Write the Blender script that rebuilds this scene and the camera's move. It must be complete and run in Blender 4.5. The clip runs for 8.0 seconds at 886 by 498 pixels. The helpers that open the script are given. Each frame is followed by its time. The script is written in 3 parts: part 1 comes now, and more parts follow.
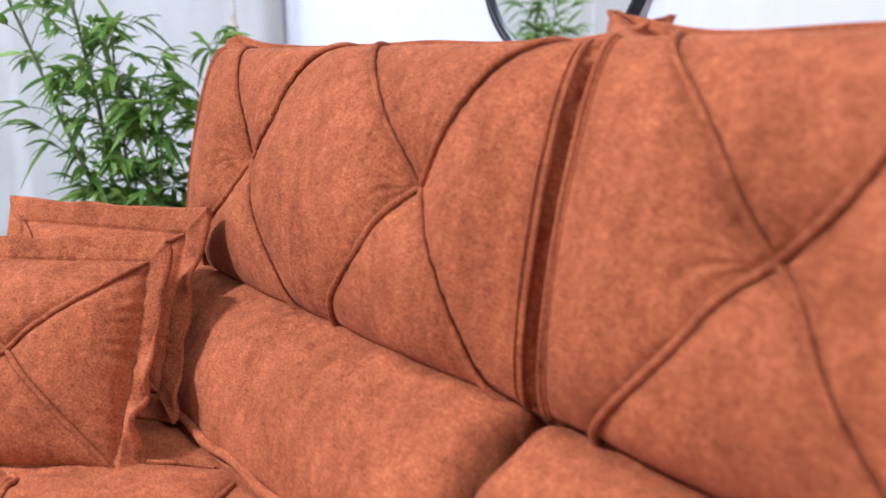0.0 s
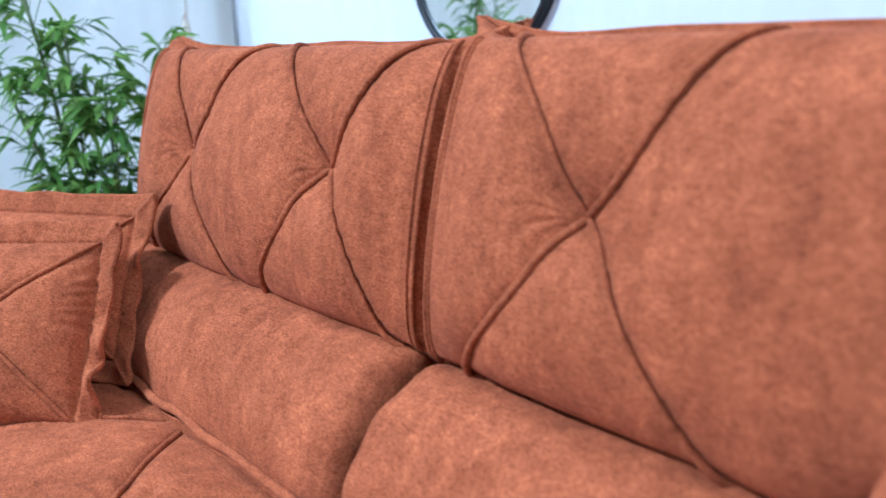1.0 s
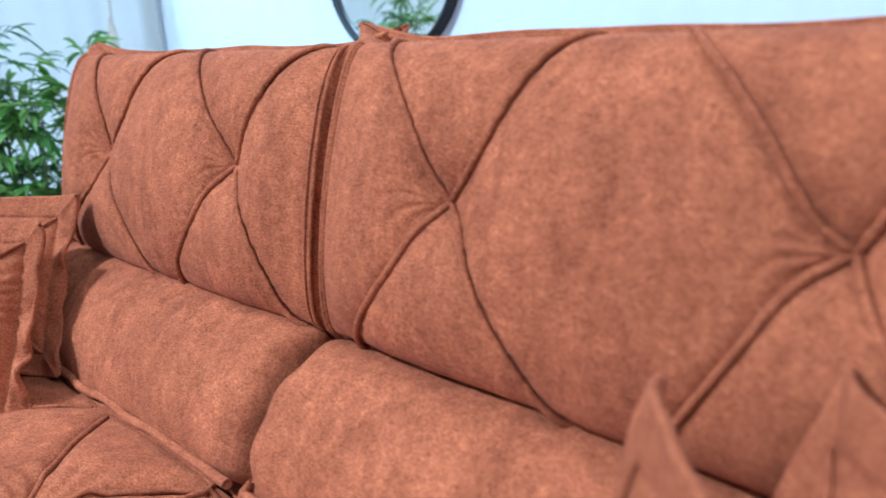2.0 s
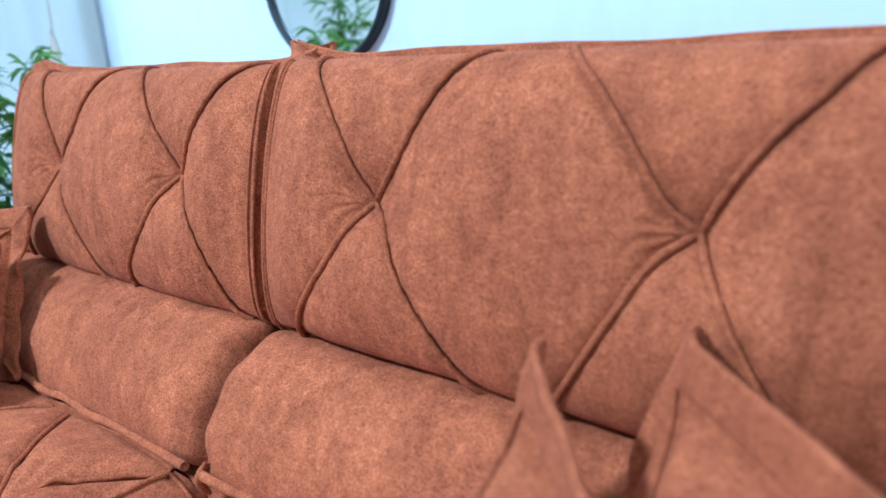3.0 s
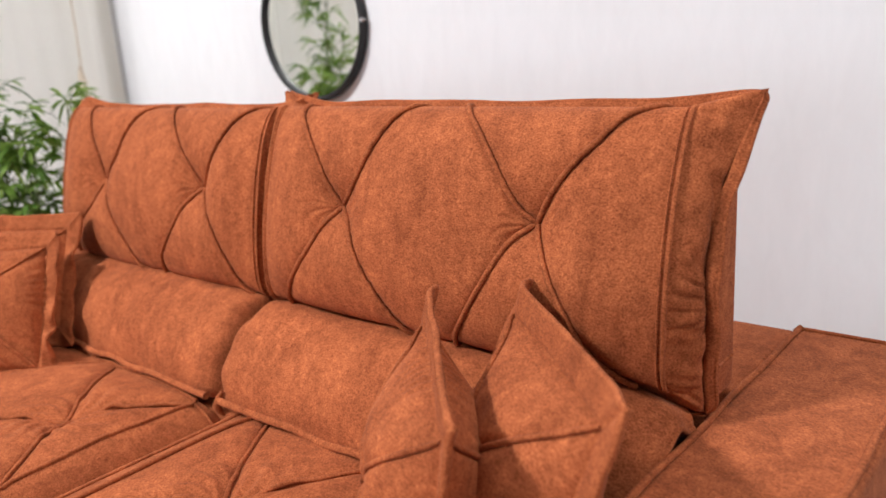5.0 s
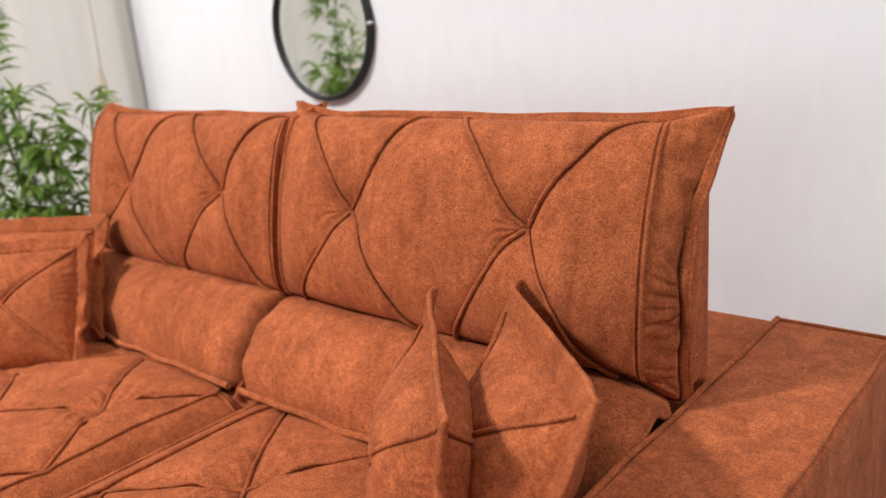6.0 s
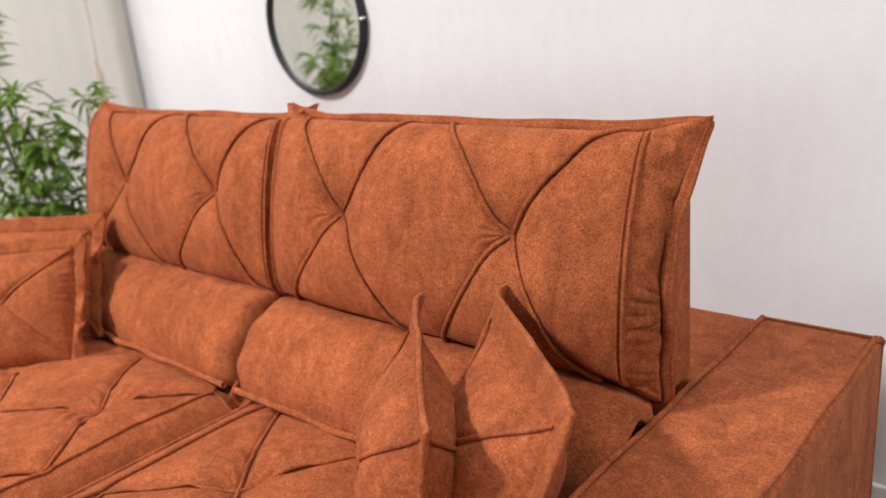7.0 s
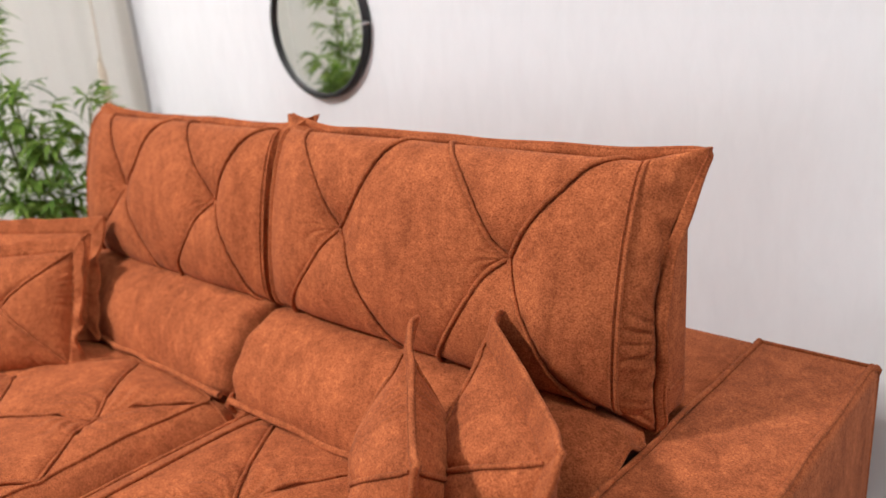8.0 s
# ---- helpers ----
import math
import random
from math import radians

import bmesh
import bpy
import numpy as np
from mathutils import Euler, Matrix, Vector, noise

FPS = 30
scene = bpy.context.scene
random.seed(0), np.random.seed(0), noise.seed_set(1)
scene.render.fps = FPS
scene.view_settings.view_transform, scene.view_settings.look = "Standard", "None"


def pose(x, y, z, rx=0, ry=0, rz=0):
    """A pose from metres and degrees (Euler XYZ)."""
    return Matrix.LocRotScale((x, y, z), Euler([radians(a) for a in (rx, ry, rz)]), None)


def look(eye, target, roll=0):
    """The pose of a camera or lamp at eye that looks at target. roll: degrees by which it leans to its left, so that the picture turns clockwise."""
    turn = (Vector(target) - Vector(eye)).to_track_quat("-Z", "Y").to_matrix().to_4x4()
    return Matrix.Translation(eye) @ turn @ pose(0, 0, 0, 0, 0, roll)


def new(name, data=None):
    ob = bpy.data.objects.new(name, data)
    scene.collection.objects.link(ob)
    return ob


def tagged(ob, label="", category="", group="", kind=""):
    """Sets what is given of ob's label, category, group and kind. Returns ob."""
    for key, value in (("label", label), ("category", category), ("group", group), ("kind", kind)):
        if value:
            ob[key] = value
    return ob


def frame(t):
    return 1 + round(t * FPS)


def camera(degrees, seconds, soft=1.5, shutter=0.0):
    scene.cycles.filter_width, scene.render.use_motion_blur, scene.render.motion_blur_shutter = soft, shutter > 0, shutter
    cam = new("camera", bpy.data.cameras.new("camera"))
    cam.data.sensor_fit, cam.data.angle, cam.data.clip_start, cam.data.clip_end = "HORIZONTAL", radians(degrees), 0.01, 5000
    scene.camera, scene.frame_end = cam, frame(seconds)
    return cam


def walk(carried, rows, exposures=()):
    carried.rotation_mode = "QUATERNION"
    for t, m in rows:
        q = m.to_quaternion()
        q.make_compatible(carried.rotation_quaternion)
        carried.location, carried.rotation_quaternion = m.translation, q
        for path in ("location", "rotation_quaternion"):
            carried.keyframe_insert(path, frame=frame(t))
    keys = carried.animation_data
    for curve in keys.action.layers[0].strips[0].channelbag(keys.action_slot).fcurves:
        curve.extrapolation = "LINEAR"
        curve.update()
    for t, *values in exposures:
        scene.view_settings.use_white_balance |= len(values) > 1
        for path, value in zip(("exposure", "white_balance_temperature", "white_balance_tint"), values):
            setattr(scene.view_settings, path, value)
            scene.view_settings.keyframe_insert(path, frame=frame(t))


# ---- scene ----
cam = camera(58.5, 8.0, shutter=0.5)
cam.data.dof.use_dof = True
cam.data.dof.focus_distance = 1.28
cam.data.dof.aperture_fstop = 2.9
PATH = [
    (0, (0.006, 0.004, 1.101), (-1.482, 1.247, 0.611), -0.8),
    (0.5, (0.105, -0.015, 1.107), (-1.367, 1.242, 0.603), -1.3),
    (1, (0.197, -0.033, 1.112), (-1.246, 1.254, 0.598), -1.8),
    (1.5, (0.272, -0.04, 1.121), (-1.132, 1.284, 0.595), -2.3),
    (2, (0.338, -0.043, 1.128), (-1.022, 1.319, 0.587), -3.1),
    (3.3, (0.485, -0.15, 1.172), (-0.77, 1.307, 0.622), -4.5),
    (3.5, (0.515, -0.19, 1.187), (-0.729, 1.279, 0.644), -4.4),
    (4, (0.619, -0.266, 1.199), (-0.619, 1.217, 0.68), -4.0),
    (4.5, (0.739, -0.332, 1.213), (-0.508, 1.146, 0.703), -3.9),
    (5, (0.824, -0.401, 1.226), (-0.441, 1.061, 0.715), -3.9),
    (6.5, (0.937, -0.465, 1.323), (-0.353, 0.949, 0.741), -5.4),
    (7, (0.947, -0.446, 1.34), (-0.341, 0.961, 0.738), -5.5),
    (7.5, (0.948, -0.427, 1.366), (-0.338, 0.974, 0.749), -5.2),
    (8, (0.946, -0.419, 1.39), (-0.345, 0.975, 0.766), -4.5),
]
EXPOSURES = [
    (0.0, 0.40, 5200, 14),
    (0.3, 0.39, 4700, 6),
    (1.0, 0.39, 4400, 2),
    (2.0, 0.44, 4200, -4),
    (3.5, 0.41, 4000, -8),
    (3.9, 0.37, 4200, -8),
    (4.5, 0.25, 5250, 4),
    (5.0, 0.22, 6250, 12),
    (6.3, 0.17, 6400, 12),
    (8.0, 0.15, 6400, 12),
]
walk(cam, [(t, look(eye, target, roll)) for t, eye, target, roll in PATH], EXPOSURES)

# ---- light ----
world = bpy.data.worlds.new("world")
scene.world = world
world.use_nodes = True
world.node_tree.nodes["Background"].inputs[0].default_value = (0.9, 0.95, 1.0, 1)
world.node_tree.nodes["Background"].inputs[1].default_value = 0.01

ROOM_X0, ROOM_X1, ROOM_Y0, ROOM_Y1, ROOM_H = -2.6, 4.4, -7.5, 1.44, 5.4
HALL_X0 = -6.0


def panel_light(name, x, y, size, watts, colour=(1.0, 0.97, 0.93)):
    data = bpy.data.lights.new(name, "AREA")
    data.shape, data.size, data.energy, data.color = "SQUARE", size, watts, colour
    ob = new(name, data)
    ob.location = (x, y, ROOM_H - 0.045)
    return ob


KEY = (-2.45, -3.40)
# key placed from the shadows, then three unseen fill panels, added
PANELS = [(KEY[0], KEY[1], 0.7, 520), (1.5, -6.2, 0.7, 20), (3.2, 0.5, 0.7, 92), (-1.9, -0.5, 0.7, 8)]
for px, py, ps, pw in PANELS:
    panel_light("panel_light", px, py, ps, pw)

# daylight in the opening of the window behind the curtain
WIN_Y0, WIN_Y1, WIN_Z0, WIN_Z1 = -0.60, 1.39, 0.25, 2.50
day = bpy.data.lights.new("window_daylight", "AREA")
day.shape, day.size, day.size_y, day.energy, day.color = "RECTANGLE", WIN_Z1 - WIN_Z0, WIN_Y1 - WIN_Y0, 10.0, (0.97, 0.98, 1.0)
sky_light = new("window_daylight", day)
sky_light.location = (ROOM_X0 - 0.09, (WIN_Y0 + WIN_Y1) / 2, (WIN_Z0 + WIN_Z1) / 2)
sky_light.rotation_euler = (0, -math.pi / 2, 0)

# daylight in an unseen shop front that the sofa faces, added for low light
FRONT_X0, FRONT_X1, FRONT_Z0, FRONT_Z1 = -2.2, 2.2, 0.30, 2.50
front = bpy.data.lights.new("added_front_daylight", "AREA")
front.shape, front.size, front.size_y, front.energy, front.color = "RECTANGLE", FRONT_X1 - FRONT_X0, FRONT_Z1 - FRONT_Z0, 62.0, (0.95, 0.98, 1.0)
front_light = new("added_front_daylight", front)
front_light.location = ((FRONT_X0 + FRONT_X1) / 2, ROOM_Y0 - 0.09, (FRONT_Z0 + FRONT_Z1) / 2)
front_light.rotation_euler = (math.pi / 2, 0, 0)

# ---- materials ----


class Nodes:
    """A short way to write a node material."""

    def __init__(self, name):
        self.mat = bpy.data.materials.new(name)
        self.mat.use_nodes = True
        self.tree = self.mat.node_tree
        self.bsdf = self.tree.nodes["Principled BSDF"]
        self.coord = self.add("ShaderNodeTexCoord").outputs["Object"]

    def add(self, kind, **sets):
        node = self.tree.nodes.new(kind)
        for key, value in sets.items():
            node.inputs[key].default_value = value
        return node

    def link(self, a, b):
        self.tree.links.new(a, b)

    def scaled(self, x, y, z):
        node = self.add("ShaderNodeMapping")
        node.inputs["Scale"].default_value = (x, y, z)
        self.link(self.coord, node.inputs["Vector"])
        return node.outputs["Vector"]

    def noise(self, scale, detail=3.0, rough=0.55, vector=None, distortion=0.0):
        node = self.add("ShaderNodeTexNoise", Scale=scale, Detail=detail, Roughness=rough, Distortion=distortion)
        self.link(vector or self.coord, node.inputs["Vector"])
        return node.outputs["Fac"]

    def ramp(self, fac, stops):
        node = self.add("ShaderNodeValToRGB")
        els = node.color_ramp.elements
        for n, (at, colour) in enumerate(stops):
            el = els[n] if n < 2 else els.new(at)
            el.position, el.color = at, (*colour, 1)
        self.link(fac, node.inputs["Fac"])
        return node.outputs["Color"]

    def mix(self, kind, fac, a, b):
        node = self.tree.nodes.new("ShaderNodeMix")
        node.data_type, node.blend_type = "RGBA", kind
        for value, socket in ((fac, node.inputs[0]), (a, node.inputs[6]), (b, node.inputs[7])):
            if hasattr(value, "links"):
                self.link(value, socket)
            else:
                socket.default_value = value
        return node.outputs[2]

    def bump(self, height, strength, distance, normal=None):
        node = self.add("ShaderNodeBump", Strength=strength, Distance=distance)
        self.link(height, node.inputs["Height"])
        if normal:
            self.link(normal, node.inputs["Normal"])
        self.link(node.outputs["Normal"], self.bsdf.inputs["Normal"])
        return node.outputs["Normal"]

    def colour(self, socket):
        self.link(socket, self.bsdf.inputs["Base Color"])

    def set(self, **sets):
        for key, value in sets.items():
            self.bsdf.inputs[key.replace("_", " ")].default_value = value
        return self


def suede(name, base, dark, light, seed=0.0):
    """Brushed suede-like upholstery: cloudy nap, fine mottling, short fibres."""
    n = Nodes(name)
    cloud = n.noise(6.0, 5.0, 0.62, n.scaled(1.0, 1.0, 0.7), 1.4)
    nap = n.noise(15.0, 4.0, 0.66, n.scaled(1.5, 1.2, 0.45), 1.0)
    patch = n.noise(30.0, 4.0, 0.68, distortion=0.8)
    mottle = n.noise(95.0, 3.0, 0.70, n.scaled(0.8, 1.0, 1.15), 0.5)
    speck = n.noise(350.0, 3.0, 0.85, n.scaled(0.80, 0.95, 1.15), 0.4)
    col = n.ramp(speck, [(0.35, dark), (0.49, base), (0.68, light)])
    col = n.mix("MULTIPLY", 1.0, col, n.ramp(cloud, [(0.33, (0.79, 0.76, 0.74)), (0.65, (1.10, 1.11, 1.11))]))
    col = n.mix("MULTIPLY", 1.0, col, n.ramp(nap, [(0.32, (0.79, 0.76, 0.74)), (0.66, (1.14, 1.15, 1.15))]))
    col = n.mix("MULTIPLY", 1.0, col, n.ramp(patch, [(0.34, (0.88, 0.86, 0.85)), (0.64, (1.06, 1.07, 1.07))]))
    n.colour(n.mix("MULTIPLY", 1.0, col, n.ramp(mottle, [(0.32, (0.83, 0.80, 0.78)), (0.66, (1.10, 1.12, 1.13))])))
    first = n.bump(mottle, 0.28, 0.0025)
    n.bump(speck, 0.36, 0.0014, first)
    n.set(Roughness=0.92, Sheen_Weight=0.05, Sheen_Roughness=0.45, Specular_IOR_Level=0.15)
    n.bsdf.inputs["Sheen Tint"].default_value = (1.0, 0.62, 0.48, 1)
    return n.mat


RUST = ((0.372, 0.104, 0.038), (0.205, 0.048, 0.0155), (0.565, 0.177, 0.068))
FABRIC = suede("rust_suede", *RUST)
PIPE = suede("rust_piping", (0.345, 0.095, 0.034), (0.205, 0.049, 0.0158), (0.52, 0.164, 0.065))


def painted(name, colour, vary=0.04, rough=0.6):
    n = Nodes(name)
    streak = n.noise(1.0, 5.0, 0.65, n.scaled(20.0, 20.0, 6.0), 0.6)
    cloud = n.noise(1.6, 3.0)
    a, b = [tuple(c * k for c in colour) for k in (1 - vary, 1 + vary * 0.4)]
    col = n.ramp(streak, [(0.3, a), (0.7, b)])
    n.colour(n.mix("MULTIPLY", 0.6, col, n.ramp(cloud, [(0.3, (0.95, 0.95, 0.96)), (0.7, (1.0, 1.0, 1.0))])))
    n.bump(streak, 0.06, 0.002)
    n.set(Roughness=rough)
    return n.mat


WALL = painted("white_wallpaper", (0.80, 0.80, 0.825), 0.035)
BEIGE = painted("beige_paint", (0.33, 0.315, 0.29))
TRIM = painted("grey_trim", (0.62, 0.60, 0.57), 0.06, 0.5)
WHITE = painted("white_paint", (0.8, 0.8, 0.79), 0.03, 0.4)
CEILING = painted("ceiling_paint", (0.50, 0.50, 0.49), 0.02, 0.8)


def plain(name, colour, rough=0.5, metal=0.0, vary=0.1, scale=40.0):
    n = Nodes(name)
    fac = n.noise(scale)
    n.colour(n.ramp(fac, [(0.3, tuple(c * (1 - vary) for c in colour)), (0.7, tuple(c * (1 + vary) for c in colour))]))
    n.set(Roughness=rough, Metallic=metal)
    return n.mat


BLACK = plain("black_lacquer", (0.008, 0.008, 0.009), 0.5)
STEEL = plain("bright_steel", (0.75, 0.75, 0.76), 0.25, 1.0)
CORD = plain("cream_cord", (0.62, 0.53, 0.42), 0.9)
POT = plain("pot_grey", (0.18, 0.18, 0.18), 0.6)
SOIL = plain("moss", (0.05, 0.07, 0.03), 0.95, 0.0, 0.4, 90)
STEM = plain("bamboo_stem", (0.13, 0.16, 0.05), 0.5, 0.0, 0.25, 20)
PANE = Nodes("window_glass").set(Base_Color=(1, 1, 1, 1), Roughness=0.0, Transmission_Weight=1.0, IOR=1.45).mat
GLASS = Nodes("mirror_silver").set(Base_Color=(0.9, 0.92, 0.9, 1), Metallic=1.0, Roughness=0.02).mat


def leaf_material():
    n = Nodes("bamboo_leaf")
    info = n.add("ShaderNodeNewGeometry").outputs["Random Per Island"]
    col = n.ramp(info, [(0.0, (0.075, 0.160, 0.022)), (0.5, (0.165, 0.285, 0.045)), (1.0, (0.330, 0.460, 0.110))])
    n.colour(n.mix("MULTIPLY", 0.5, col, n.ramp(n.noise(60.0), [(0.3, (0.7, 0.75, 0.7)), (0.7, (1.1, 1.1, 1.0))])))
    n.set(Roughness=0.6, Specular_IOR_Level=0.3)
    glow_through = n.add("ShaderNodeBsdfTranslucent")
    n.link(col, glow_through.inputs["Color"])
    both = n.add("ShaderNodeMixShader", Fac=0.4)
    n.link(n.bsdf.outputs[0], both.inputs[1])
    n.link(glow_through.outputs[0], both.inputs[2])
    n.link(both.outputs[0], n.tree.nodes["Material Output"].inputs["Surface"])
    return n.mat


LEAF = leaf_material()


def curtain_material():
    n = Nodes("white_curtain")
    weave = n.noise(1.0, 2.0, 0.6, n.scaled(400.0, 400.0, 60.0))
    n.colour(n.ramp(weave, [(0.3, (0.78, 0.73, 0.65)), (0.7, (0.85, 0.81, 0.73))]))
    n.bump(weave, 0.15, 0.001)
    n.set(Roughness=0.9, Sheen_Weight=0.1)
    through_cloth = n.add("ShaderNodeBsdfTranslucent", Color=(0.86, 0.83, 0.77, 1))
    both = n.add("ShaderNodeMixShader", Fac=0.45)
    n.link(n.bsdf.outputs[0], both.inputs[1])
    n.link(through_cloth.outputs[0], both.inputs[2])
    n.link(both.outputs[0], n.tree.nodes["Material Output"].inputs["Surface"])
    return n.mat


CURTAIN = curtain_material()


def floor_material():
    n = Nodes("pale_porcelain")
    vein = n.noise(2.2, 6.0, 0.6, distortion=1.2)
    n.colour(n.ramp(vein, [(0.3, (0.17, 0.165, 0.16)), (0.7, (0.24, 0.235, 0.23))]))
    n.set(Roughness=0.25)
    return n.mat


FLOOR = floor_material()


def glow_material():
    n = Nodes("light_diffuser")
    n.set(Base_Color=(0.9, 0.9, 0.9, 1), Emission_Color=(1.0, 0.97, 0.93, 1), Emission_Strength=4.0)
    return n.mat


GLOW = glow_material()

# ---- mesh tools ----


def thing(name, m, label, category, group="", kind=""):
    ob = new(name)
    ob.empty_display_size = 0.05
    ob.matrix_basis = m if isinstance(m, Matrix) else Matrix.Translation(m)
    return tagged(ob, label, category, group, kind)


def mesh_from(name, verts, faces, material, smooth=True):
    me = bpy.data.meshes.new(name)
    me.from_pydata([tuple(map(float, v)) for v in verts], [], [tuple(int(i) for i in f) for f in faces])
    me.materials.append(material)
    if smooth:
        me.polygons.foreach_set("use_smooth", [True] * len(me.polygons))
    me.update()
    return me


def put(name, mesh, parent=None, label="", kind=""):
    """Links a mesh whose points are in the space of the thing that parent belongs to."""
    ob = new(name, mesh)
    if parent:
        ob.parent = parent
    return tagged(ob, label, kind=kind)


def grid(points, close_u=False, close_v=False, flip=False):
    """Points (nu, nv, 3) as vertices and quads."""
    nu, nv, _ = points.shape
    ids = np.arange(nu * nv).reshape(nu, nv)
    a = ids if close_u else ids[:-1]
    b = np.roll(ids, -1, 0) if close_u else ids[1:]
    a2, b2 = (np.roll(a, -1, 1), np.roll(b, -1, 1)) if close_v else (a[:, 1:], b[:, 1:])
    a1, b1 = (a, b) if close_v else (a[:, :-1], b[:, :-1])
    quads = np.stack([a1, b1, b2, a2], -1).reshape(-1, 4)
    return points.reshape(-1, 3), quads[:, ::-1] if flip else quads


def joined(pieces):
    verts, faces, at = [], [], 0
    for v, f in pieces:
        verts.append(np.asarray(v, float))
        faces += [[i + at for i in face] for face in (f.tolist() if hasattr(f, "tolist") else f)]
        at += len(v)
    return np.concatenate(verts), faces


def tube(path, radius, sides=8, closed=False):
    """A round cord along a path (n, 3); radius may vary along it."""
    p = np.asarray(path, float)
    t = np.roll(p, -1, 0) - np.roll(p, 1, 0) if closed else np.gradient(p, axis=0)
    t /= np.linalg.norm(t, axis=1, keepdims=True) + 1e-9
    ref = np.array([0.31, 0.22, 0.92]) if abs(t[:, 2]).mean() < 0.7 else np.array([0.92, 0.31, 0.22])
    a = np.cross(t, ref)
    a /= np.linalg.norm(a, axis=1, keepdims=True) + 1e-9
    b = np.cross(t, a)
    r = np.broadcast_to(np.asarray(radius, float), (len(p),))[:, None, None]
    ang = np.linspace(0, 2 * np.pi, sides, endpoint=False)
    ring = p[:, None] + r * (np.cos(ang)[None, :, None] * a[:, None] + np.sin(ang)[None, :, None] * b[:, None])
    v, f = grid(ring, close_u=closed, close_v=True)
    f = f.tolist()
    if not closed:
        n = len(p)
        f += [list(range(sides))[::-1], list(range((n - 1) * sides, n * sides))]
    return v, f


def box(x0, x1, y0, y1, z0, z1, bevel=0.0, segments=3):
    bm = bmesh.new()
    bmesh.ops.create_cube(bm, size=1.0)
    for v in bm.verts:
        v.co = Vector(((x0 + x1) / 2 + v.co.x * (x1 - x0), (y0 + y1) / 2 + v.co.y * (y1 - y0), (z0 + z1) / 2 + v.co.z * (z1 - z0)))
    if bevel:
        bmesh.ops.bevel(bm, geom=bm.edges[:], offset=bevel, segments=segments, affect="EDGES", profile=0.5)
    bm.normal_update()
    bm.verts.index_update()
    out = np.array([v.co[:] for v in bm.verts]), [[v.index for v in f.verts] for f in bm.faces]
    bm.free()
    return out


def smooth_noise(x, y, seed=0):
    """Cheap wavy noise from sines, about -1 to 1."""
    rng = np.random.RandomState(seed)
    out = 0 * x
    for _ in range(7):
        kx, ky, ph = rng.normal(0, 1), rng.normal(0, 1), rng.uniform(0, 6.28)
        out = out + np.sin(kx * x + ky * y + ph)
    return out / 4.0


def spline(points, n=60):
    """A smooth run through points (any number of columns)."""
    p = np.asarray(points, float)
    ext = np.concatenate([2 * p[:1] - p[1:2], p, 2 * p[-1:] - p[-2:-1]])
    at = np.linspace(0, len(p) - 1 - 1e-6, n)
    i = np.floor(at).astype(int)
    f = (at - i)[:, None]
    p0, p1, p2, p3 = (ext[i + k] for k in range(4))
    return 0.5 * (2 * p1 + (p2 - p0) * f + (2 * p0 - 5 * p1 + 4 * p2 - p3) * f**2 + (3 * p1 - p0 - 3 * p2 + p3) * f**3)


def to_segment(x, y, a, b):
    """Distance to a segment, and how far along it."""
    d = np.subtract(b, a)
    s = np.clip(((x - a[0]) * d[0] + (y - a[1]) * d[1]) / (d @ d), 0, 1)
    return np.hypot(x - a[0] - s * d[0], y - a[1] - s * d[1]), s


# ---- room ----
floor = put("floor", mesh_from("floor", *box(HALL_X0 - 0.1, ROOM_X1 + 0.1, ROOM_Y0 - 0.1, ROOM_Y1 + 0.1, -0.1, 0.0), FLOOR, False), None, "pale polished porcelain floor", "structure")
ceiling = put("ceiling", mesh_from("ceiling", *box(HALL_X0 - 0.1, ROOM_X1 + 0.1, ROOM_Y0 - 0.1, ROOM_Y1 + 0.1, ROOM_H, ROOM_H + 0.1), CEILING, False), None, "plain light grey ceiling", "structure")
for name, dims in (
    ("wall_north", (HALL_X0 - 0.1, ROOM_X1 + 0.1, ROOM_Y1, ROOM_Y1 + 0.1)),
    ("wall_west", (HALL_X0 - 0.1, HALL_X0, ROOM_Y0, ROOM_Y1)),
    ("wall_east", (ROOM_X1, ROOM_X1 + 0.1, ROOM_Y0, ROOM_Y1)),
):
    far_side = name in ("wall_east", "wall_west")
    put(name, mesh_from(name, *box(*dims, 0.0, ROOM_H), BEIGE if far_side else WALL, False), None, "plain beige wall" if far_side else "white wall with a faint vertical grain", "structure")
partition = [
    box(ROOM_X0 - 0.1, ROOM_X0, -0.95, WIN_Y0, 0.0, ROOM_H),
    box(ROOM_X0 - 0.1, ROOM_X0, WIN_Y1, ROOM_Y1, 0.0, ROOM_H),
    box(ROOM_X0 - 0.1, ROOM_X0, WIN_Y0, WIN_Y1, 0.0, WIN_Z0),
    box(ROOM_X0 - 0.1, ROOM_X0, WIN_Y0, WIN_Y1, WIN_Z1, ROOM_H),
]
put("wall_partition", mesh_from("wall_partition", *joined(partition), WALL, False), None, "white wall with a window behind the curtain", "structure")
# opening for the added, unseen shop window
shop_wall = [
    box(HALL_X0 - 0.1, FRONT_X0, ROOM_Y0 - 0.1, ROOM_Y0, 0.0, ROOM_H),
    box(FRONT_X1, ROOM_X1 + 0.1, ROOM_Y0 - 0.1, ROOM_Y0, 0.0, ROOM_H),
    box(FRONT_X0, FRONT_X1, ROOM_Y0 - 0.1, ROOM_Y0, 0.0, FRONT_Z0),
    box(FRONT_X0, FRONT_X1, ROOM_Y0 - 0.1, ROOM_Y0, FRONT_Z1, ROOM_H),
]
put("wall_south", mesh_from("wall_south", *joined(shop_wall), BEIGE, False), None, "plain beige wall around the added, unseen shop window", "structure")


